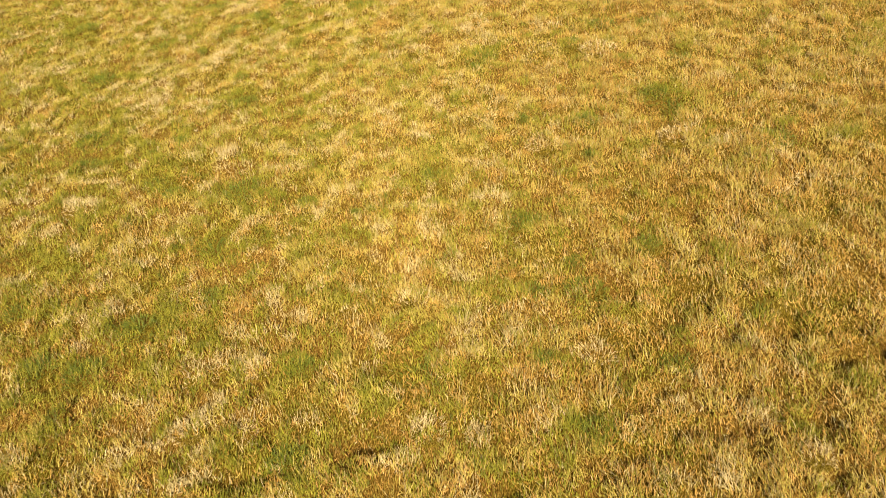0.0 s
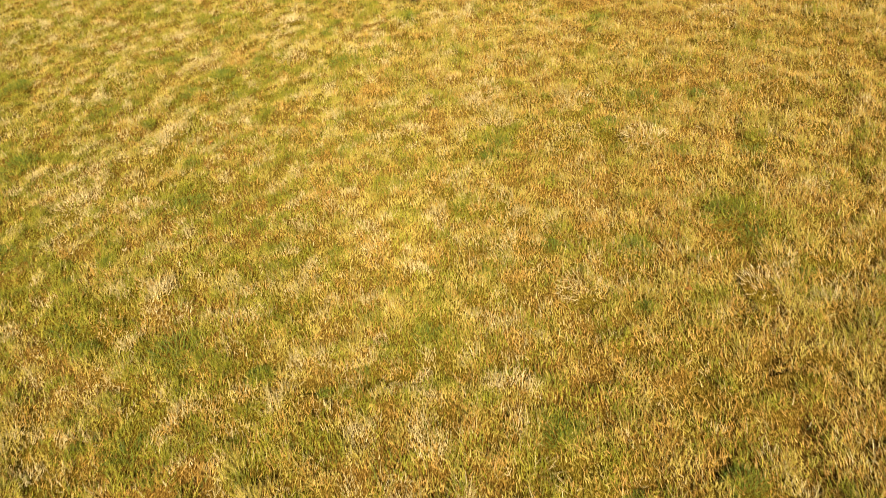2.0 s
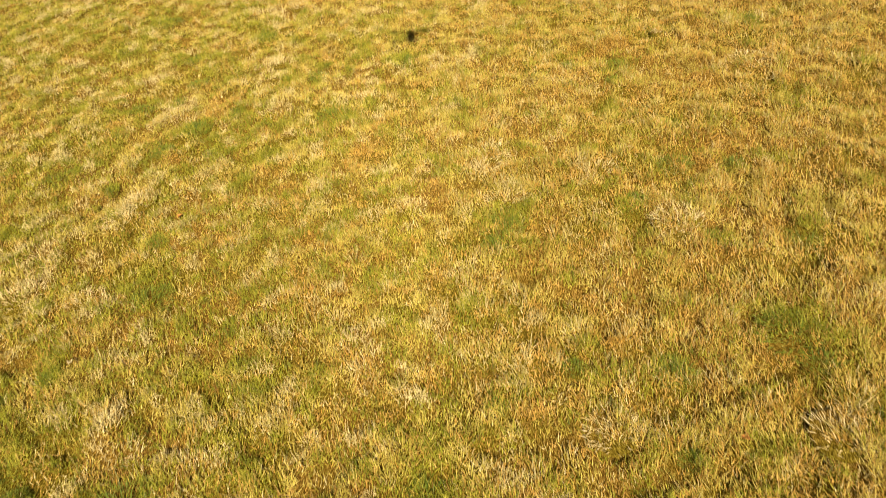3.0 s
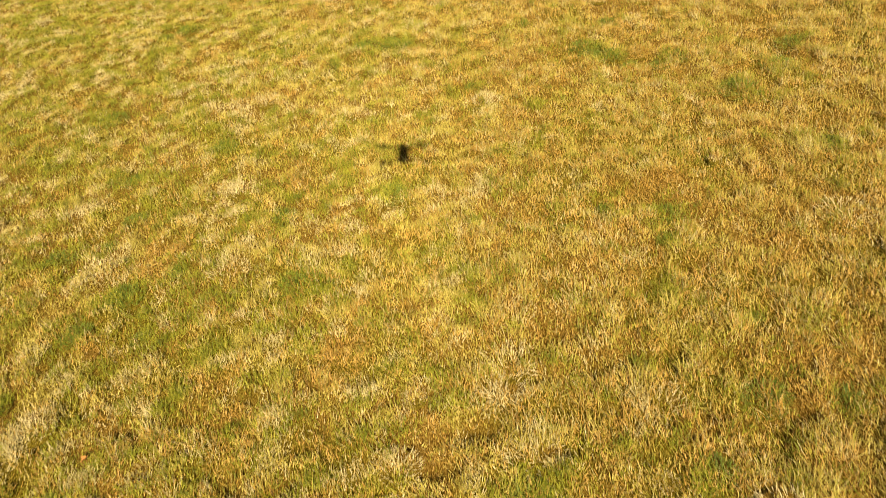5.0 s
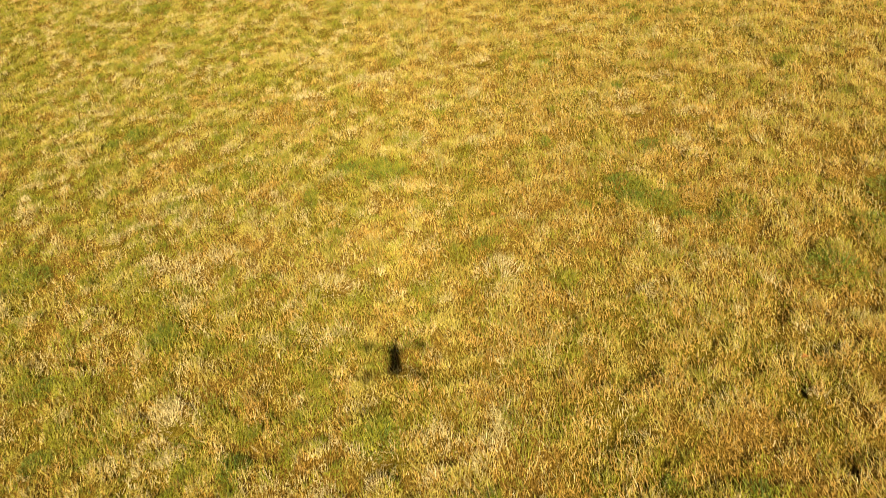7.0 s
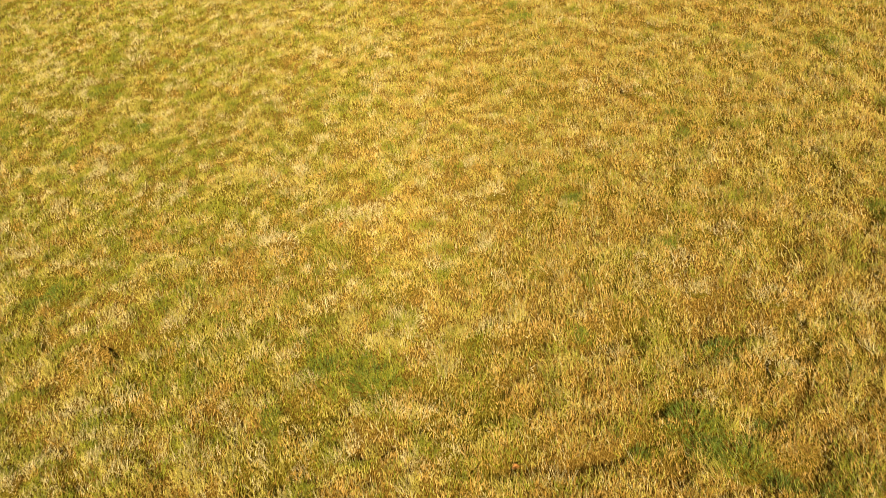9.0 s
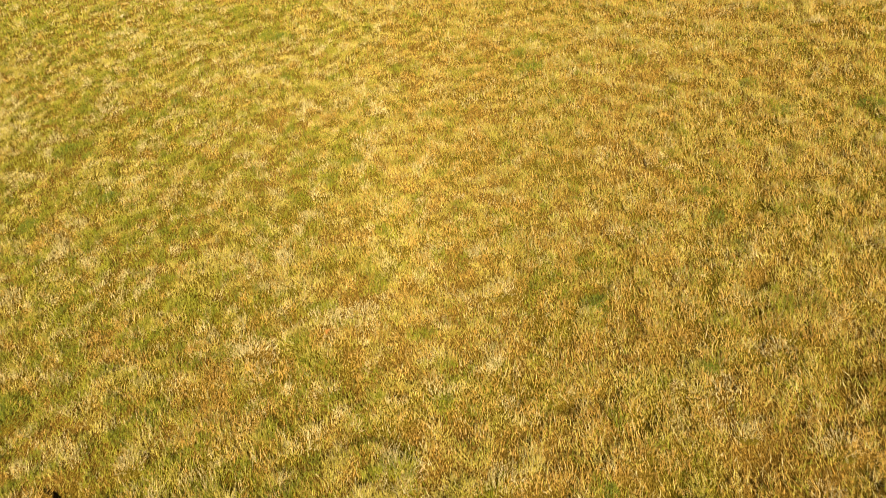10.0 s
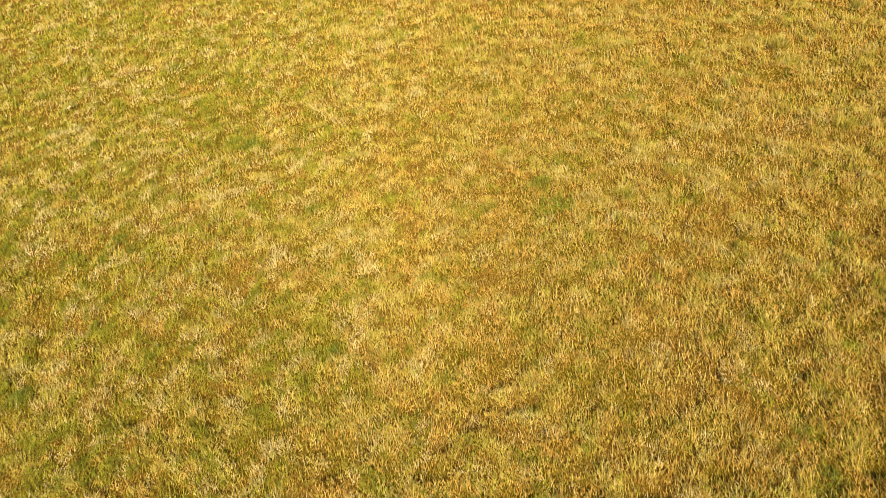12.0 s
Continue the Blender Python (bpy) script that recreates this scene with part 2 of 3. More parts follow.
HOLLOW_C = (
    (-0.09, 5.52, 0.03), (0.1, 5.56, 0.05), (-1.08, 5.58, 0.04), (-0.44, 5.68, 0.05), (2.23, 5.73, 0.07), (-0.3, 5.86, 0.03),
    (2.06, 5.95, 0.06), (-1.34, 6.03, 0.03), (1.66, 6.44, 0.03), (1.84, 6.48, 0.06), (2.69, 6.49, 0.06), (1.28, 6.59, 0.04),
    (1.42, 6.63, 0.05), (1.56, 6.67, 0.05), (0.93, 6.79, 0.03), (2.12, 6.79, 0.05), (1.11, 6.83, 0.06), (0.62, 6.83, 0.03),
    (1.29, 6.97, 0.06), (2.38, 6.98, 0.05), (1.84, 7.09, 0.03), (1.45, 7.14, 0.03), (-0.08, 7.18, 0.04), (0.09, 7.21, 0.05),
    (1.66, 7.28, 0.07), (1.91, 7.33, 0.04), (1.2, 7.34, 0.03), (0.21, 7.36, 0.03), (0.78, 7.39, 0.04), (1.56, 7.41, 0.05),
)
HOLLOW_D = (
    (1.39, 7.46, 0.05), (2.03, 7.49, 0.05), (-1.25, 7.54, 0.03), (-0.99, 7.7, 0.04), (2.03, 7.71, 0.04), (0.96, 7.77, 0.06),
    (2.39, 7.94, 0.07), (1.97, 8.22, 0.07), (1.64, 8.41, 0.04), (2.7, 8.64, 0.05), (2.15, 8.69, 0.03), (1.33, 8.76, 0.04),
    (1.09, 8.83, 0.03), (2.15, 8.87, 0.04), (2.3, 8.89, 0.05), (0.16, 9.04, 0.03), (-0.25, 9.06, 0.04), (1.36, 9.13, 0.03),
    (0.25, 9.15, 0.03), (0.81, 9.23, 0.03), (3.12, 9.36, 0.04), (-0.39, 9.38, 0.03), (-0.74, 9.47, 0.03), (-0.34, 9.51, 0.03),
    (2.57, 9.55, 0.05), (2.75, 9.7, 0.05), (3.53, 9.91, 0.05), (3.33, 10.97, 0.05),
)
SPOTS = {
    "green": GREEN_A + GREEN_B + GREEN_C + GREEN_D,
    "pale": PALE_A + PALE_B + PALE_C + PALE_D + PALE_E + PALE_F,
    "withered": WITHERED_A + WITHERED_B + WITHERED_C + WITHERED_D,
    "hollow": HOLLOW_A + HOLLOW_B + HOLLOW_C + HOLLOW_D,
}

# how near a place is to spots of each kind, on a plan in steps of 2 cm
STEP, LOW_U, LOW_V = 0.02, -5.0, -0.5
NEAR = {kind: np.zeros((560, 850)) for kind in SPOTS}
for kind, spots in SPOTS.items():
    for su, sv, r in spots:
        r = max(r, 0.05) if kind == "hollow" else r
        i, j, w = int((su - LOW_U) / STEP), int((sv - LOW_V) / STEP), int(2.5 * r / STEP) + 1
        i0, i1, j0, j1 = max(i - w, 0), min(i + w + 1, 560), max(j - w, 0), min(j + w + 1, 850)
        gu, gv = np.meshgrid(LOW_U + STEP * np.arange(i0, i1), LOW_V + STEP * np.arange(j0, j1), indexing="ij")
        ragged = 0.6 + 0.8 * field(gu, gv, 0.07, 13)
        if kind == "hollow":  # a small step in the turf: down at once, then slowly up again
            d = (gv - sv) / r + 0.6 * ragged
            NEAR[kind][i0:i1, j0:j1] += np.clip((d + 0.5) / 0.4, 0, 1) * np.clip(1 - (d + 0.5) / 2.0, 0, 1) * np.exp(-(((gu - su) / (1.4 * r)) ** 2))
        else:
            NEAR[kind][i0:i1, j0:j1] += np.exp(-((gu - su) ** 2 + (gv - sv) ** 2) / (r * ragged) ** 2)


def near(kind, u, v):
    i = np.clip(((u - LOW_U) / STEP).astype(int), 0, 559)
    j = np.clip(((v - LOW_V) / STEP).astype(int), 0, 849)
    return np.minimum(NEAR[kind][i, j], 1.0)


def cushion(u, v):
    """How full the turf is: 0 in the gaps between its cushions, 1 on top of them."""
    c = 0.8 * field(u, v, 0.06, 31) + 0.2 * field(u, v, 0.19, 33)
    return np.clip((c - 0.34) / 0.24, 0, 1)


def relief(u, v):
    """Unevenness of the turf in metres."""
    wide = np.exp(-((u / 30) ** 2) - (((v - 7) / 30) ** 2))
    close = np.exp(-(np.maximum(np.abs(u - 0.3) - 4, 0) ** 2) - np.maximum(np.abs(v - 7.6) - 7.2, 0) ** 2)
    lumps = 0.022 * cushion(u, v) + 0.012 * near("pale", u, v) - 0.06 * near("hollow", u, v)
    lumps += 0.02 * (field(u, v, 0.28, 5) - 0.5) + (0.028 + 0.006 * np.clip(u, -1, 3)) * (field(u, v, 0.11, 9) - 0.5)
    return wide * 0.04 * (field(u, v, 0.9, 3) - 0.5) + close * lumps


# ---- materials ----
def material(name):
    m = bpy.data.materials.new(name)
    m.use_nodes = True
    t = m.node_tree
    t.nodes.clear()
    return m, t, t.nodes.new("ShaderNodeOutputMaterial")


def ramp(t, source, stops):
    r = t.nodes.new("ShaderNodeValToRGB")
    el = r.color_ramp.elements
    while len(el) < len(stops):
        el.new(0.5)
    for e, (at, colour) in zip(el, stops):
        e.position, e.color = at, (*colour, 1)
    t.links.new(source, r.inputs[0])
    return r.outputs[0]


def noise_node(t, coords, scale, detail=3.0):
    n = t.nodes.new("ShaderNodeTexNoise")
    n.inputs["Scale"].default_value, n.inputs["Detail"].default_value = scale, detail
    t.links.new(coords, n.inputs["Vector"])
    return n.outputs[0]


def blade_material(name, stops, through_light=0.3, gloss=0.2):
    """Leaf blades: each one its own shade, lighter or duller in lumps, letting some light through."""
    m, t, out = material(name)
    geo = t.nodes.new("ShaderNodeNewGeometry")
    tex = t.nodes.new("ShaderNodeTexCoord")
    lump = noise_node(t, tex.outputs["Object"], 14.0)
    mix = t.nodes.new("ShaderNodeMath")
    mix.operation = "MULTIPLY_ADD"
    t.links.new(lump, mix.inputs[0])
    mix.inputs[1].default_value = 1.1
    own = t.nodes.new("ShaderNodeMath")
    own.operation = "MULTIPLY"
    own.inputs[1].default_value = 0.6
    t.links.new(geo.outputs["Random Per Island"], own.inputs[0])
    t.links.new(own.outputs[0], mix.inputs[2])
    off = t.nodes.new("ShaderNodeMath")
    off.operation = "SUBTRACT"
    t.links.new(mix.outputs[0], off.inputs[0])
    off.inputs[1].default_value = 0.35
    colour = ramp(t, off.outputs[0], stops)
    bsdf = t.nodes.new("ShaderNodeBsdfPrincipled")
    t.links.new(colour, bsdf.inputs["Base Color"])
    bsdf.inputs["Roughness"].default_value = 0.55
    bsdf.inputs["Diffuse Roughness"].default_value = 1.0
    bsdf.inputs["Specular IOR Level"].default_value = gloss
    thin = t.nodes.new("ShaderNodeBsdfTranslucent")
    t.links.new(colour, thin.inputs["Color"])
    both = t.nodes.new("ShaderNodeMixShader")
    both.inputs[0].default_value = through_light
    t.links.new(bsdf.outputs[0], both.inputs[1])
    t.links.new(thin.outputs[0], both.inputs[2])
    t.links.new(both.outputs[0], out.inputs[0])
    return m


GREEN = blade_material("green_blade", [(0.0, (0.060, 0.085, 0.010)), (0.5, (0.200, 0.208, 0.020)), (1.0, (0.43, 0.395, 0.066))], 0.18)
GOLD = blade_material("golden_blade", [(0.0, (0.16, 0.125, 0.020)), (0.5, (0.380, 0.318, 0.064)), (1.0, (0.585, 0.49, 0.175))], 0.12)
STRAW = blade_material("straw_blade", [(0.0, (0.25, 0.20, 0.070)), (0.5, (0.44, 0.37, 0.165)), (1.0, (0.67, 0.58, 0.35))], 0.12)
RUST = blade_material("withered_blade", [(0.0, (0.15, 0.080, 0.016)), (0.5, (0.38, 0.226, 0.046)), (1.0, (0.58, 0.40, 0.145))], 0.12)
FRESH = blade_material("fresh_blade", [(0.0, (0.030, 0.065, 0.008)), (0.5, (0.105, 0.155, 0.020)), (1.0, (0.27, 0.30, 0.06))], 0.18)
BLEACHED = blade_material("bleached_blade", [(0.0, (0.42, 0.34, 0.16)), (0.5, (0.55, 0.46, 0.25)), (1.0, (0.72, 0.64, 0.44))], 0.12)


def soil_material():
    """Turf between the blades: a felt of dead fibres and moss over brown soil."""
    m, t, out = material("turf_soil")
    tex = t.nodes.new("ShaderNodeTexCoord")
    fibre = t.nodes.new("ShaderNodeMapping")
    fibre.inputs["Scale"].default_value = (330.0, 110.0, 200.0)
    t.links.new(tex.outputs["Object"], fibre.inputs["Vector"])
    fine = noise_node(t, fibre.outputs[0], 1.0, 3.0)
    broad = noise_node(t, tex.outputs["Object"], 2.6, 6.0)
    a = ramp(t, fine, [(0.325, (0.032, 0.016, 0.003)), (0.507, (0.12, 0.068, 0.014)), (0.69, (0.30, 0.20, 0.055))])
    b = ramp(t, fine, [(0.325, (0.022, 0.015, 0.002)), (0.507, (0.095, 0.068, 0.010)), (0.69, (0.25, 0.195, 0.04))])
    pick = ramp(t, broad, [(0.42, (0, 0, 0)), (0.6, (1, 1, 1))])
    mix = t.nodes.new("ShaderNodeMix")
    mix.data_type = "RGBA"
    t.links.new(pick, mix.inputs["Factor"])
    t.links.new(a, mix.inputs["A"])
    t.links.new(b, mix.inputs["B"])
    bsdf = t.nodes.new("ShaderNodeBsdfPrincipled")
    bsdf.inputs["Roughness"].default_value = 0.95
    bsdf.inputs["Diffuse Roughness"].default_value = 1.0
    bsdf.inputs["Specular IOR Level"].default_value = 0.0
    t.links.new(mix.outputs["Result"], bsdf.inputs["Base Color"])
    bump = t.nodes.new("ShaderNodeBump")
    bump.inputs["Strength"].default_value, bump.inputs["Distance"].default_value = 0.8, 0.006
    t.links.new(fine, bump.inputs["Height"])
    t.links.new(bump.outputs[0], bsdf.inputs["Normal"])
    t.links.new(bsdf.outputs[0], out.inputs[0])
    return m


SOIL = soil_material()


# ---- the ground: one sheet to the horizon ----
def mesh_of(name, places, faces, mat, smooth=False):
    """A mesh from arrays: places as rows, faces as a list of arrays of equal-sided faces."""
    me = bpy.data.meshes.new(name)
    sizes = np.concatenate([np.full(len(f), f.shape[1]) for f in faces])
    loops = np.concatenate([f.ravel() for f in faces])
    me.vertices.add(len(places))
    me.vertices.foreach_set("co", np.asarray(places, np.float32).ravel())
    me.loops.add(len(loops))
    me.loops.foreach_set("vertex_index", loops.astype(np.int32))
    me.polygons.add(len(sizes))
    starts = np.concatenate([[0], np.cumsum(sizes)[:-1]])
    me.polygons.foreach_set("loop_start", starts.astype(np.int32))
    me.polygons.foreach_set("use_smooth", np.full(len(sizes), smooth))
    me.update(calc_edges=True)
    me.materials.append(mat)
    return me


def spread(low, high, step, far):
    """Grid lines: even between low and high, then ever wider to far."""
    lines, gap, at = list(np.arange(low, high + step / 2, step)), step, 0.0
    out = []
    while at < far:
        gap *= 1.35
        at += gap
        out.append(at)
    return np.array([low - d for d in reversed(out)] + lines + [lines[-1] + d for d in out])


def build_ground():
    us, vs = spread(-3.6, 4.2, 0.036, 1500), spread(0.6, 14.6, 0.036, 1500)
    u, v = (a.ravel() for a in np.meshgrid(us, vs))
    places = lay(u, v, relief(u, v) - 0.011)
    k = np.arange(len(us) * len(vs)).reshape(len(vs), len(us))
    quads = np.stack([k[:-1, :-1], k[:-1, 1:], k[1:, 1:], k[1:, :-1]], -1).reshape(-1, 4)
    ob = new("ground", mesh_of("ground", places, [quads], SOIL, True))
    return tagged(ob, "brown sloping hillside turf under thin dry grass", "ground", kind="structure")


build_ground()


# ---- the grass ----
def blades(u, v, length, width, way, lean, bend):
    """Arrays of blades: foot, two sides at half length and tip, leaning by lean and bending on by bend (radians)."""
    n = len(u)
    h = relief(u, v) - 0.003
    d = np.stack([np.sin(way), np.cos(way)], -1)
    turn = way + rng.normal(0, 0.5, n)
    s = np.stack([np.cos(turn), -np.sin(turn)], -1) * (width / 2)[:, None]
    a1, a2 = lean, lean + bend
    r1, z1 = 0.45 * length * np.sin(a1), 0.45 * length * np.cos(a1)
    r2, z2 = r1 + 0.55 * length * np.sin(a2), z1 + 0.55 * length * np.cos(a2)
    out = np.empty((n, 4, 3))
    foot = np.stack([u, v], -1)
    for k, (r, z, w) in enumerate(((0 * r1, 0 * z1, 0.0), (r1, z1, 1.0), (r1, z1, -1.0), (r2, z2, 0.0))):
        out[:, k, :2] = foot + d * r[:, None] + s * w
        out[:, k, 2] = h + np.maximum(z, 0.003)
    return out.reshape(-1, 3)


def grass_mesh(name, plan, felt, mat):
    places = np.concatenate([plan, felt])
    places = lay(places[:, 0], places[:, 1], places[:, 2])
    k = np.arange(len(plan) // 4)[:, None] * 4
    low = len(plan) + np.arange(len(felt)).reshape(-1, 3)
    return mesh_of(name, places, [k + np.array([[0, 1, 2]]), k + np.array([[2, 1, 3]]), low], mat)


def flown_over(u, v, margin=0.25):
    """Whether a place lies in the strip of the slope that the flight looks down on."""
    left = np.maximum(-1.63 - (v - 1.3) * 0.40, -3.72)
    right = np.where(v < 3.97, 1.18 + (v - 0.86) * 0.598, 3.04 + (v - 3.97) * 0.153)
    low, high = 1.05 - 0.157 * u, 13.92 - 0.409 * u
    return (u > left - margin) & (u < right + margin) & (v > low - margin) & (v < high + margin)


def scatter(most, bare=1.0):
    """Places at random, most of them a square metre along the flight line, thinning out to the sides; with how thin it is there."""
    area = (-9.0, 9.5, -3.0, 19.0)
    n = int(most * (area[1] - area[0]) * (area[3] - area[2]))
    u = rng.uniform(area[0], area[1], n)
    v = rng.uniform(area[2], area[3], n)
    du = np.maximum(np.abs(u - 0.3) - 1.6, 0)
    dv = np.maximum(v - 9.0, 0)
    keep = 1 / (1 + (np.hypot(du, dv) / 2.8) ** 2)
    edge = np.minimum(np.minimum(u - area[0], area[1] - u), np.minimum(v - area[2], area[3] - v))
    wander = 0.7 * (field(u, v, 0.8, 15) - 0.5)
    inside = sum(flown_over(u, v, reach + wander) for reach in (0.35, 0.5, 0.7, 0.9, 1.2, 1.6)) / 6
    keep = (0.012 + (keep - 0.012) * inside**2) * np.clip(edge / 1.5, 0, 1)
    on = rng.random(n) < keep * (1 - 0.93 * near("hollow", u, v)) * (bare + (1 - bare) * cushion(u, v))
    return u[on], v[on], keep[on]


def shares(u, v):
    """How much of the growth at a place is green, pale, withered and golden, as rows that sum to 1."""
    side = np.tanh(0.7 * u)
    green = 0.47 + 0.25 * (field(u, v, 0.55, 1) - 0.5) + 1.5 * (field(u, v, 0.065, 2) - 0.5) - 0.15 * side + 1.2 * near("green", u, v)
    pale = 0.32 - 0.03 * side + 0.2 * (field(u, v, 0.30, 4) - 0.5) + 1.0 * (field(u, v, 0.055, 6) - 0.5) + 0.3 * near("pale", u, v)
    rust = 0.285 + 0.07 * np.clip((4 - v) / 2, 0, 1) + 0.2 * (field(u, v, 0.40, 7) - 0.5) + 1.3 * (field(u, v, 0.06, 8) - 0.5) + (0.25 + 0.08 * np.sign(u)) * np.tanh(u) + 0.10 * np.clip(u - 0.4, 0, 1) + 1.2 * near("withered", u, v)
    gold = 0.46 + 0.10 * np.tanh(u) + 0.8 * (field(u, v, 0.06, 10) - 0.5)
    w = np.clip(np.stack([green, pale, rust, gold]), 0.03, 2) ** 3.7
    return w / w.sum(0)


def pick_kind(u, v):
    return (rng.random(len(u)) > np.cumsum(shares(u, v), 0)[:3]).sum(0)


# tufts, long stalks and short blades that grow on a square metre
TUFTS, STALKS, FELT = 720, 2900, 14500

#        name, material, shortest, longest, width, label
KINDS = (
    ("green_grass", GREEN, 0.018, 0.046, 0.0021, "thin green grass blades among the dry ones"),
    ("straw_grass", STRAW, 0.020, 0.050, 0.0016, "pale bleached straw blades in loose tufts"),
    ("withered_grass", RUST, 0.014, 0.034, 0.0024, "rust-brown withered blades low in the turf"),
    ("golden_grass", GOLD, 0.018, 0.046, 0.0021, "golden half-dry grass blades covering the slope"),
)


def thin_blades(u, v, length, width, way, lean):
    """Arrays of plain short blades: two corners at the foot and a tip."""
    n = len(u)
    h = relief(u, v) - 0.003
    turn = way + rng.normal(0, 0.45, n)
    s = np.stack([np.cos(turn), -np.sin(turn)], -1) * (width / 2)[:, None]
    foot = np.stack([u, v], -1)
    out = np.empty((n, 3, 3))
    out[:, 0, :2], out[:, 1, :2] = foot - s, foot + s
    out[:, 2, :2] = foot + np.stack([np.sin(way), np.cos(way)], -1) * (length * np.sin(lean))[:, None]
    out[:, :2, 2] = h[:, None]
    out[:, 2, 2] = h + np.maximum(length * np.cos(lean), 0.004)
    return out.reshape(-1, 3)


def build_grass():
    # tufts: blades fan out of one foot, all combed a little along the slope
    tu, tv, tkeep = scatter(TUFTS, 0.15)
    n = len(tu)
    main = pick_kind(tu, tv)
    count = np.clip(rng.lognormal(2.85, 0.5, n), 5, 60).astype(int)
    radius = 0.0062 * np.sqrt(count) * rng.uniform(0.8, 1.3, n) / tkeep**0.25
    comb = rng.normal(0, 0.55, n)
    flat = np.clip(rng.normal(0.44, 0.25, n), 0.0, 1.2)
    tall = (0.58 + 0.25 * cushion(tu, tv) + 0.45 * field(tu, tv, 0.30, 11)) * np.clip(rng.lognormal(0, 0.25, n), 0.55, 1.7) * (1 + 0.06 * np.clip(tu, -2, 3))
    of = np.repeat(np.arange(n), count)
    m = len(of)
    out, dist = rng.uniform(-math.pi, math.pi, m), np.sqrt(rng.random(m))
    u = tu[of] + radius[of] * dist * np.sin(out)
    v = tv[of] + radius[of] * dist * np.cos(out)
    # the way of each blade: outwards and along the tuft's comb together
    wx = 0.45 * dist * np.sin(out) + flat[of] * np.sin(comb[of]) + rng.normal(0, 0.2, m)
    wy = 0.45 * dist * np.cos(out) + flat[of] * np.cos(comb[of]) + rng.normal(0, 0.2, m)
    kind = np.where(rng.random(m) < 0.85, main[of], pick_kind(u, v))
    kind = np.where((kind == 2) & (rng.random(m) < 0.55), rng.choice([0, 1, 3], m), kind)  # withered blades seldom stand up
    way, lean = np.arctan2(wx, wy), np.clip(np.hypot(wx, wy), 0.03, 1.45)
    bend = np.abs(rng.normal(0.35, 0.25, m))
    grow, keep = tall[of] * (1 - 0.65 * near("hollow", u, v)), tkeep[of]
    stout = np.ones(m)
    # long stalks, bleached or green, that stand over the rest in loose drifts
    su, sv, skeep = scatter(STALKS)
    on = rng.random(len(su)) < np.clip(1.9 * field(su, sv, 0.16, 21) - 0.35 + 0.1 * np.tanh(su), 0.05, 1)
    su, sv, skeep = su[on], sv[on], skeep[on]
    k = len(su)
    skind = pick_kind(su, sv)
    skind = np.where(skind == 2, rng.choice([1, 3], k), skind)
    u, v, kind, keep = np.r_[u, su], np.r_[v, sv], np.r_[kind, skind], np.r_[keep, skeep]
    way = np.r_[way, rng.normal(0, 0.6, k)]
    lean = np.r_[lean, np.clip(rng.normal(0.45, 0.3, k), 0.02, 1.3)]
    bend = np.r_[bend, np.abs(rng.normal(0.25, 0.2, k))]
    grow, stout = np.r_[grow, rng.uniform(0.9, 1.6, k)], np.r_[stout, rng.uniform(0.9, 1.3, k)]
    # felt: short dead and fresh blades low between them, one colour to a cushion
    lu, lv, lkeep = scatter(FELT, 0.4)
    k = len(lu)
    lkind = np.where(rng.random(k) < 0.9 * field(lu, lv, 0.06, 25) - 0.10 + 0.20 * np.tanh(lu - 0.3), 2, pick_kind(lu, lv))
    lway, llean = rng.normal(0, 0.9, k), np.clip(rng.normal(0.9, 0.3, k), 0.2, 1.45)
    llong = rng.uniform(0.014, 0.034, k) * (0.6 + 0.8 * field(lu, lv, 0.07, 23))
    lwide = rng.uniform(0.0022, 0.0047, k)
    for k, (name, mat, short, long, wide, label) in enumerate(KINDS):
        i, j = np.flatnonzero(kind == k), np.flatnonzero(lkind == k)
        # where the growth thins out its blades are broader
        broad, low = np.minimum(keep[i] ** -0.6, 5.0), np.minimum(lkeep[j] ** -0.6, 5.0)
        m = len(i)
        plan = blades(u[i], v[i], grow[i] * rng.uniform(short, long, m) * broad**0.4, wide * stout[i] * broad * rng.uniform(0.5, 1.3, m), way[i], lean[i], bend[i])
        felt = thin_blades(lu[j], lv[j], llong[j] * low**0.4, lwide[j] * low, lway[j], llean[j])
        tagged(new(name, grass_mesh(name, plan, felt, mat)), label, "grass", kind="stuff")


build_grass()


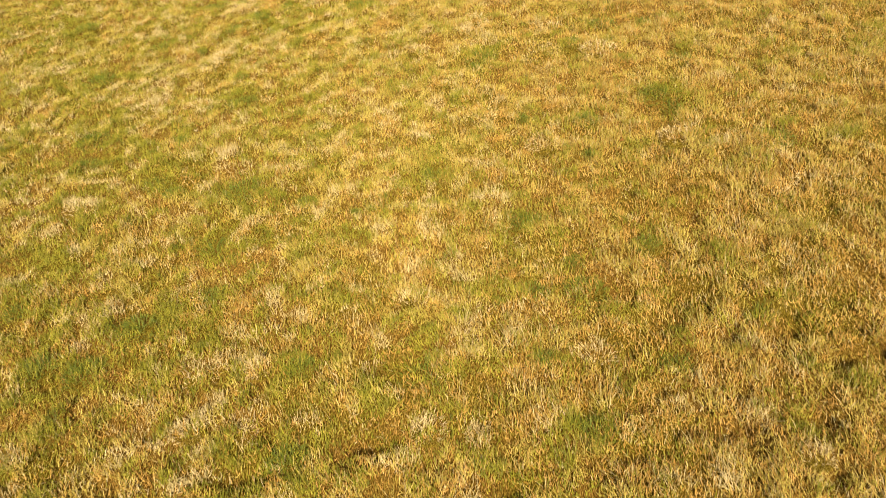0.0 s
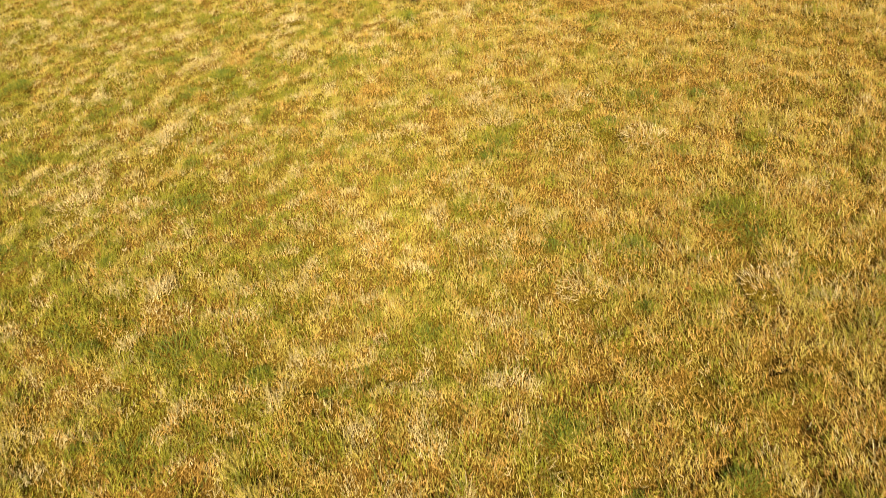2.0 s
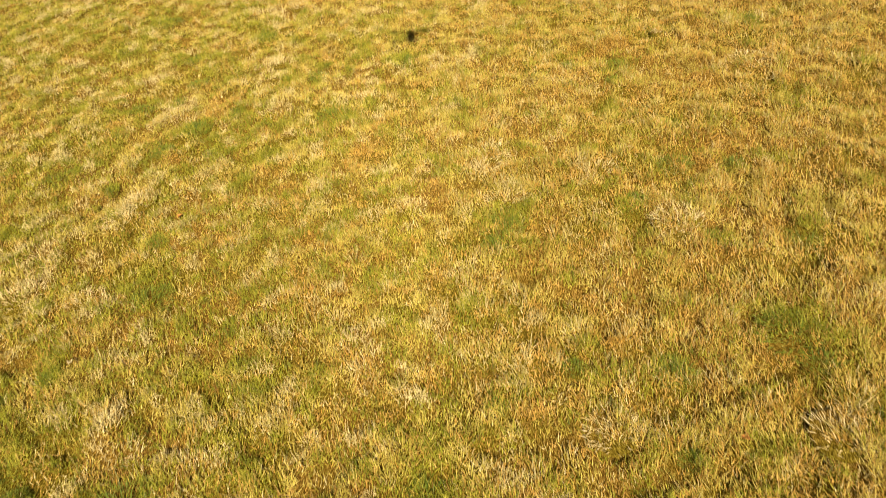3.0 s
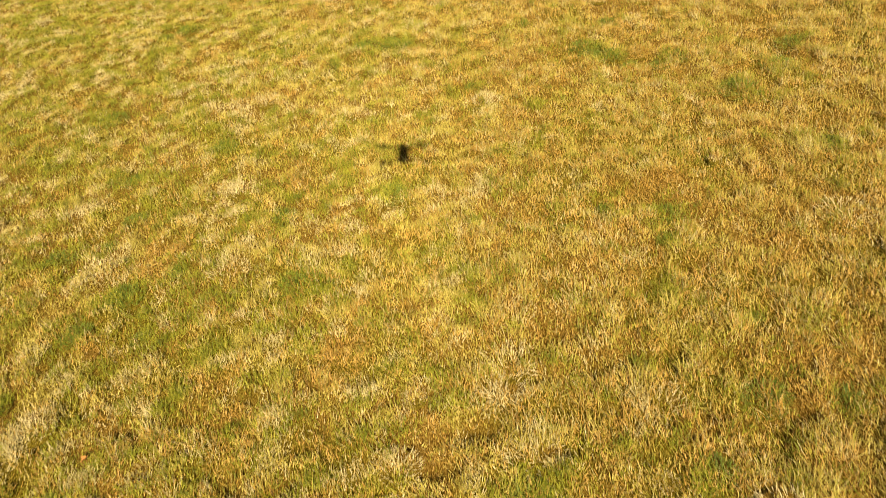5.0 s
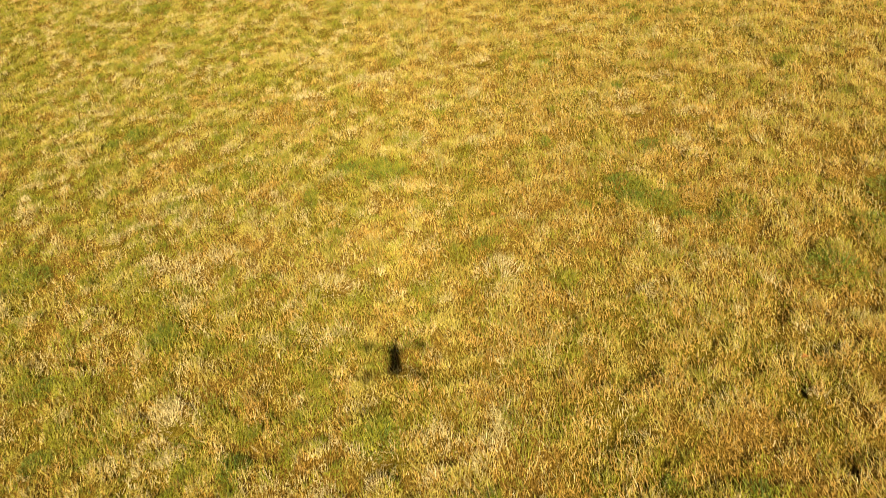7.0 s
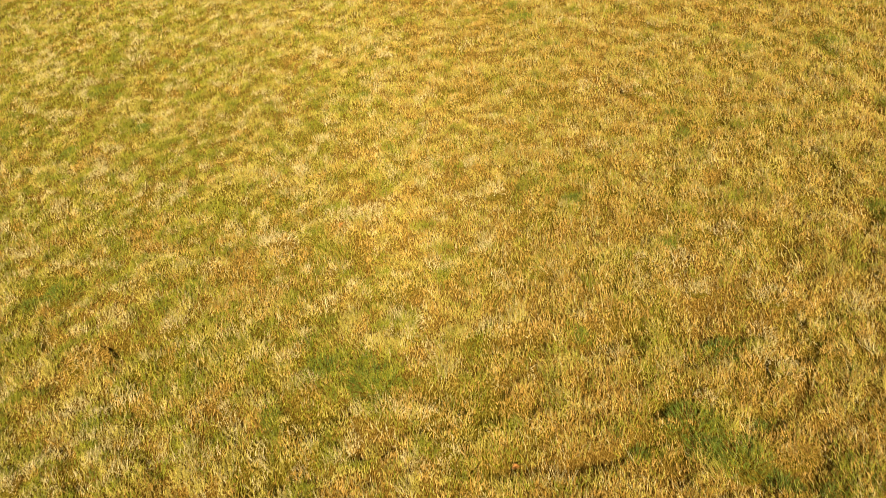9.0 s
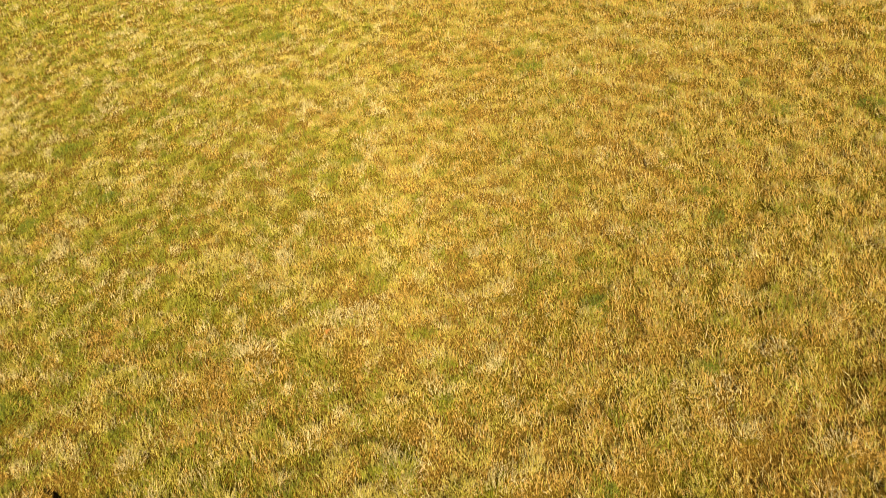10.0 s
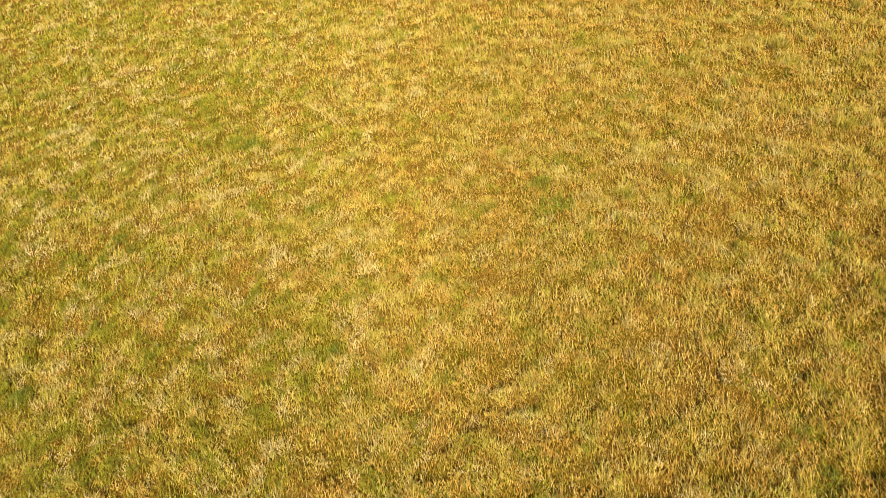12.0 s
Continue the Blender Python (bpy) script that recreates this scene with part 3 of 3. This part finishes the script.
# ---- single tufts, withered clumps and leaves ----
def tuft_mesh(name, mat, count, short, long, wide, spread_out, comb):
    """One tuft of radius 1 dm on a flat foot at the origin, its blades fanning out."""
    out, dist = rng.uniform(-math.pi, math.pi, count), np.sqrt(rng.random(count))
    x, y = 0.085 * dist * np.sin(out), 0.085 * dist * np.cos(out)
    wx = spread_out * dist * np.sin(out) + rng.normal(0, 0.25, count)
    wy = spread_out * dist * np.cos(out) + comb + rng.normal(0, 0.25, count)
    way, lean = np.arctan2(wx, wy), np.clip(np.hypot(wx, wy), 0.03, 1.4)
    length = rng.uniform(short, long, count) * (1.15 - 0.5 * dist)
    plan = blades(x + 60, y + 60, length, wide * rng.uniform(0.7, 1.4, count), way, lean, np.abs(rng.normal(0.5, 0.3, count)))
    plan -= (60, 60, float(relief(np.array([60.0]), np.array([60.0]))[0]) + 0.004)
    k = np.arange(count)[:, None] * 4
    # a low mat of roots that holds the blades together
    ring = np.linspace(0, 2 * math.pi, 13)[:12]
    rings = [(0.088, -0.02), (0.084, -0.0075), (0.05, -0.0065), (0.02, -0.006)]
    mat_places = np.concatenate([np.stack([q * np.sin(ring), q * np.cos(ring), np.full(12, z)], -1) for q, z in rings])
    first = len(plan)
    quads = np.array([[first + 12 * a + b, first + 12 * a + (b + 1) % 12, first + 12 * a + 12 + (b + 1) % 12, first + 12 * a + 12 + b] for a in range(3) for b in range(12)])
    top = np.array([[first + 36 + 11 - b for b in range(12)]])
    me = mesh_of(name, np.concatenate([plan, mat_places]), [k + np.array([[0, 1, 2]]), k + np.array([[2, 1, 3]]), quads[:, ::-1], top[:, ::-1]], mat)
    me.materials.append(SOIL)
    me.polygons.foreach_set("material_index", np.r_[np.zeros(2 * count), np.ones(37)].astype(np.int32))
    return me


def on_slope(u, v, turn=0.0, size=1.0, high=1.0, sunk=0.0):
    """The pose of a thing that stands on the turf at (u, v)."""
    h = float(relief(np.array([u]), np.array([v]))[0]) - sunk
    at = lay(np.array([u]), np.array([v]), np.array([h]))[0]
    axes = Matrix((U, V, N)).transposed().to_4x4()
    return Matrix.Translation(at) @ axes @ Matrix.Rotation(turn, 4, "Z") @ Matrix.Diagonal((size, size, high, 1))


def plant(name, spots, shapes, label, group):
    for n, (u, v, r) in enumerate(spots):
        r = min(r, 0.10)
        ob = new(name, shapes[n % len(shapes)])
        ob.matrix_world = on_slope(u, v, rng.normal(0, 0.7), r / 0.085, rng.uniform(0.85, 1.2) * (r / 0.085) ** 0.3, 0.008)
        tagged(ob, label, "grass tuft", group)


def build_tufts():
    plant("green_tuft", SPOTS["green"], [tuft_mesh("green_tuft", FRESH, 300, 0.034, 0.066, 0.0024, 0.8, 0.3) for _ in range(5)],
          "fresh green grass tuft rising out of the dry turf", "green tufts on the slope")
    plant("straw_tuft", SPOTS["pale"], [tuft_mesh("straw_tuft", BLEACHED, 130, 0.030, 0.062, 0.0019, 1.0, 0.4) for _ in range(6)],
          "pale bleached straw tussock bent over the meadow turf", "straw tussocks on the slope")
    plant("withered_tuft", SPOTS["withered"], [tuft_mesh("withered_tuft", RUST, 240, 0.018, 0.042, 0.0026, 1.2, 0.1) for _ in range(4)],
          "rust-brown withered clump matted low into the turf", "withered clumps on the slope")


build_tufts()


def leaf_material(name, colour):
    m, t, out = material(name)
    tex = t.nodes.new("ShaderNodeTexCoord")
    tone = ramp(t, noise_node(t, tex.outputs["Object"], 120.0, 4.0), [(0.3, tuple(c * 0.6 for c in colour)), (0.7, colour)])
    bsdf = t.nodes.new("ShaderNodeBsdfPrincipled")
    bsdf.inputs["Roughness"].default_value = 0.7
    t.links.new(tone, bsdf.inputs["Base Color"])
    t.links.new(bsdf.outputs[0], out.inputs[0])
    return m


RUSSET, BUFF = leaf_material("russet_leaf", (0.42, 0.18, 0.04)), leaf_material("buff_leaf", (0.80, 0.68, 0.42))


def leaf_mesh(name, mat, long, wide):
    """A dry leaf: an oval curled along its rib, with a short stalk."""
    bm = bmesh.new()
    rows = []
    for a in range(9):
        s = a / 8
        half = wide / 2 * math.sin(math.pi * min(0.04 + s * 0.94, 0.98)) ** 0.8
        y, z = (s - 0.5) * long, 0.25 * long * (s - 0.5) ** 2
        rows.append([bm.verts.new((half * c, y, z + 0.9 * half * c * c + 0.004 * math.sin(9 * s + 3 * c))) for c in (-1, -0.5, 0, 0.5, 1)])
    for a, b in zip(rows, rows[1:]):
        for k in range(4):
            bm.faces.new((a[k], a[k + 1], b[k + 1], b[k]))
    made = bmesh.ops.extrude_face_region(bm, geom=list(bm.faces))
    bmesh.ops.translate(bm, verts=[g for g in made["geom"] if isinstance(g, bmesh.types.BMVert)], vec=(0, 0, 0.0008))
    bmesh.ops.create_cone(bm, cap_ends=True, segments=6, radius1=0.0012, radius2=0.0008, depth=0.014,
                          matrix=Matrix.Translation((0, -0.5 * long - 0.005, 0.06 * long)) @ Matrix.Rotation(1.4, 4, "X"))
    bmesh.ops.recalc_face_normals(bm, faces=list(bm.faces))
    me = bpy.data.meshes.new(name)
    bm.to_mesh(me)
    bm.free()
    me.materials.append(mat)
    return me


def build_leaves():
    brown = leaf_mesh("dead_leaf", RUSSET, 0.034, 0.021)
    pale = leaf_mesh("dead_leaf", BUFF, 0.04, 0.022)
    for u, v, turn, size in ((0.98, 2.81, 0.5, 1.0), (0.035, 8.32, 2.0, 0.9), (1.68, 5.74, 1.1, 0.8), (-0.40, 3.74, -0.7, 1.0), (-1.10, 4.43, 1.9, 0.9), (0.68, 6.83, 1.4, 0.9)):
        ob = new("dead_leaf", brown)
        ob.matrix_world = on_slope(u, v, turn, size, size, -0.016) @ Matrix.Rotation(-0.5, 4, "X")
        tagged(ob, "curled russet dead leaf caught in the grass", "leaf", "dead leaves in the grass")
    for u, v, turn, size in ((-1.33, 3.53, 0.3, 1.0), (-1.95, 12.51, 1.2, 1.1)):
        ob = new("dead_leaf", pale)
        ob.matrix_world = on_slope(u, v, turn, size, size, -0.026) @ Matrix.Rotation(-0.5, 4, "X")
        tagged(ob, "small buff-white dead leaf caught in the grass", "leaf", "dead leaves in the grass")


build_leaves()


# ---- the drone whose shadow lies on the grass ----
def part(name, bm, mat, parent, label=""):
    me = bpy.data.meshes.new(name)
    bm.to_mesh(me)
    bm.free()
    me.materials.append(mat)
    ob = new(name, me)
    ob.parent = parent
    return tagged(ob, label)


def box(bm, x, y, z, sx, sy, sz, taper=1.0, bevel=0.0):
    made = bmesh.ops.create_cube(bm, size=1)["verts"]
    for vert in made:
        k = taper if vert.co.y > 0 else 1.0
        vert.co = Vector((x + vert.co.x * sx * k, y + vert.co.y * sy, z + vert.co.z * sz * k))
    if bevel:
        edges = list({e for vert in made for e in vert.link_edges})
        bmesh.ops.bevel(bm, geom=edges, offset=bevel, segments=2, affect="EDGES", profile=0.5)


def plastic(name, colour, rough):
    m, t, out = material(name)
    tex = t.nodes.new("ShaderNodeTexCoord")
    colours = ramp(t, noise_node(t, tex.outputs["Object"], 40.0), [(0.3, colour), (0.7, tuple(c * 1.25 for c in colour))])
    bsdf = t.nodes.new("ShaderNodeBsdfPrincipled")
    bsdf.inputs["Roughness"].default_value = rough
    t.links.new(colours, bsdf.inputs["Base Color"])
    t.links.new(bsdf.outputs[0], out.inputs[0])
    return m


def build_drone(where):
    grey, dark = plastic("grey_plastic", (0.10, 0.10, 0.105), 0.45), plastic("dark_plastic", (0.025, 0.025, 0.027), 0.35)
    drone = new("drone")
    drone.matrix_world = where
    bm = bmesh.new()
    box(bm, 0, 0, 0, 0.058, 0.125, 0.046, 0.85, 0.012)
    body = part("body", bm, grey, drone, "grey folded-plastic body")
    bm = bmesh.new()
    box(bm, 0, -0.015, 0.027, 0.04, 0.08, 0.012, 0.9, 0.004)
    part("battery", bm, dark, body, "dark battery pack")
    bm = bmesh.new()
    bmesh.ops.create_uvsphere(bm, u_segments=16, v_segments=10, radius=0.015, matrix=Matrix.Translation((0, 0.074, -0.01)))
    box(bm, 0, 0.072, 0.008, 0.016, 0.018, 0.016, 1, 0.003)
    part("gimbal", bm, dark, drone, "small dark gimbal camera")
    for sx, sy, length in ((-1, 1, 0.115), (1, 1, 0.115), (-1, -1, 0.115), (1, -1, 0.115)):
        hub = Vector((sx * 0.115, sy * 0.076 - 0.014, 0.010))
        root = Vector((sx * 0.022, sy * 0.045, 0.004))
        bm = bmesh.new()
        way = hub - root
        m = Matrix.Translation((hub + root) / 2) @ way.to_track_quat("Z", "Y").to_matrix().to_4x4()
        bmesh.ops.create_cone(bm, cap_ends=True, segments=10, radius1=0.0052, radius2=0.0042, depth=way.length, matrix=m)
        arm = part("arm", bm, grey, drone)
        bm = bmesh.new()
        bmesh.ops.create_cone(bm, cap_ends=True, segments=16, radius1=0.0095, radius2=0.009, depth=0.022, matrix=Matrix.Translation(hub))
        bmesh.ops.create_cone(bm, cap_ends=True, segments=8, radius1=0.003, radius2=0.004, depth=0.026, matrix=Matrix.Translation(hub - Vector((0, 0, 0.023))))
        part("motor", bm, dark, arm)
        bm = bmesh.new()
        for side in (-1, 1):
            pts = [(0, -0.003), (0.025, -0.005), (0.058, -0.003), (0.061, 0.001), (0.025, 0.004), (0, 0.003)]
            vs = [bm.verts.new(hub + Vector((side * x, side * y, 0.019 + 0.004 * x / 0.1))) for x, y in pts]
            bm.faces.new(vs)
        made = bmesh.ops.extrude_face_region(bm, geom=list(bm.faces))
        bmesh.ops.translate(bm, verts=[g for g in made["geom"] if isinstance(g, bmesh.types.BMVert)], vec=(0, 0, 0.0015))
        bmesh.ops.recalc_face_normals(bm, faces=list(bm.faces))
        part("propeller", bm, dark, arm)
    return tagged(drone, "small grey four-armed camera drone hovering over the meadow", "drone")


build_drone(pose(*(Vector((0.122, 3.745, 1.90)) - 0.45 * SUN_WAY), 0, 0, -2))
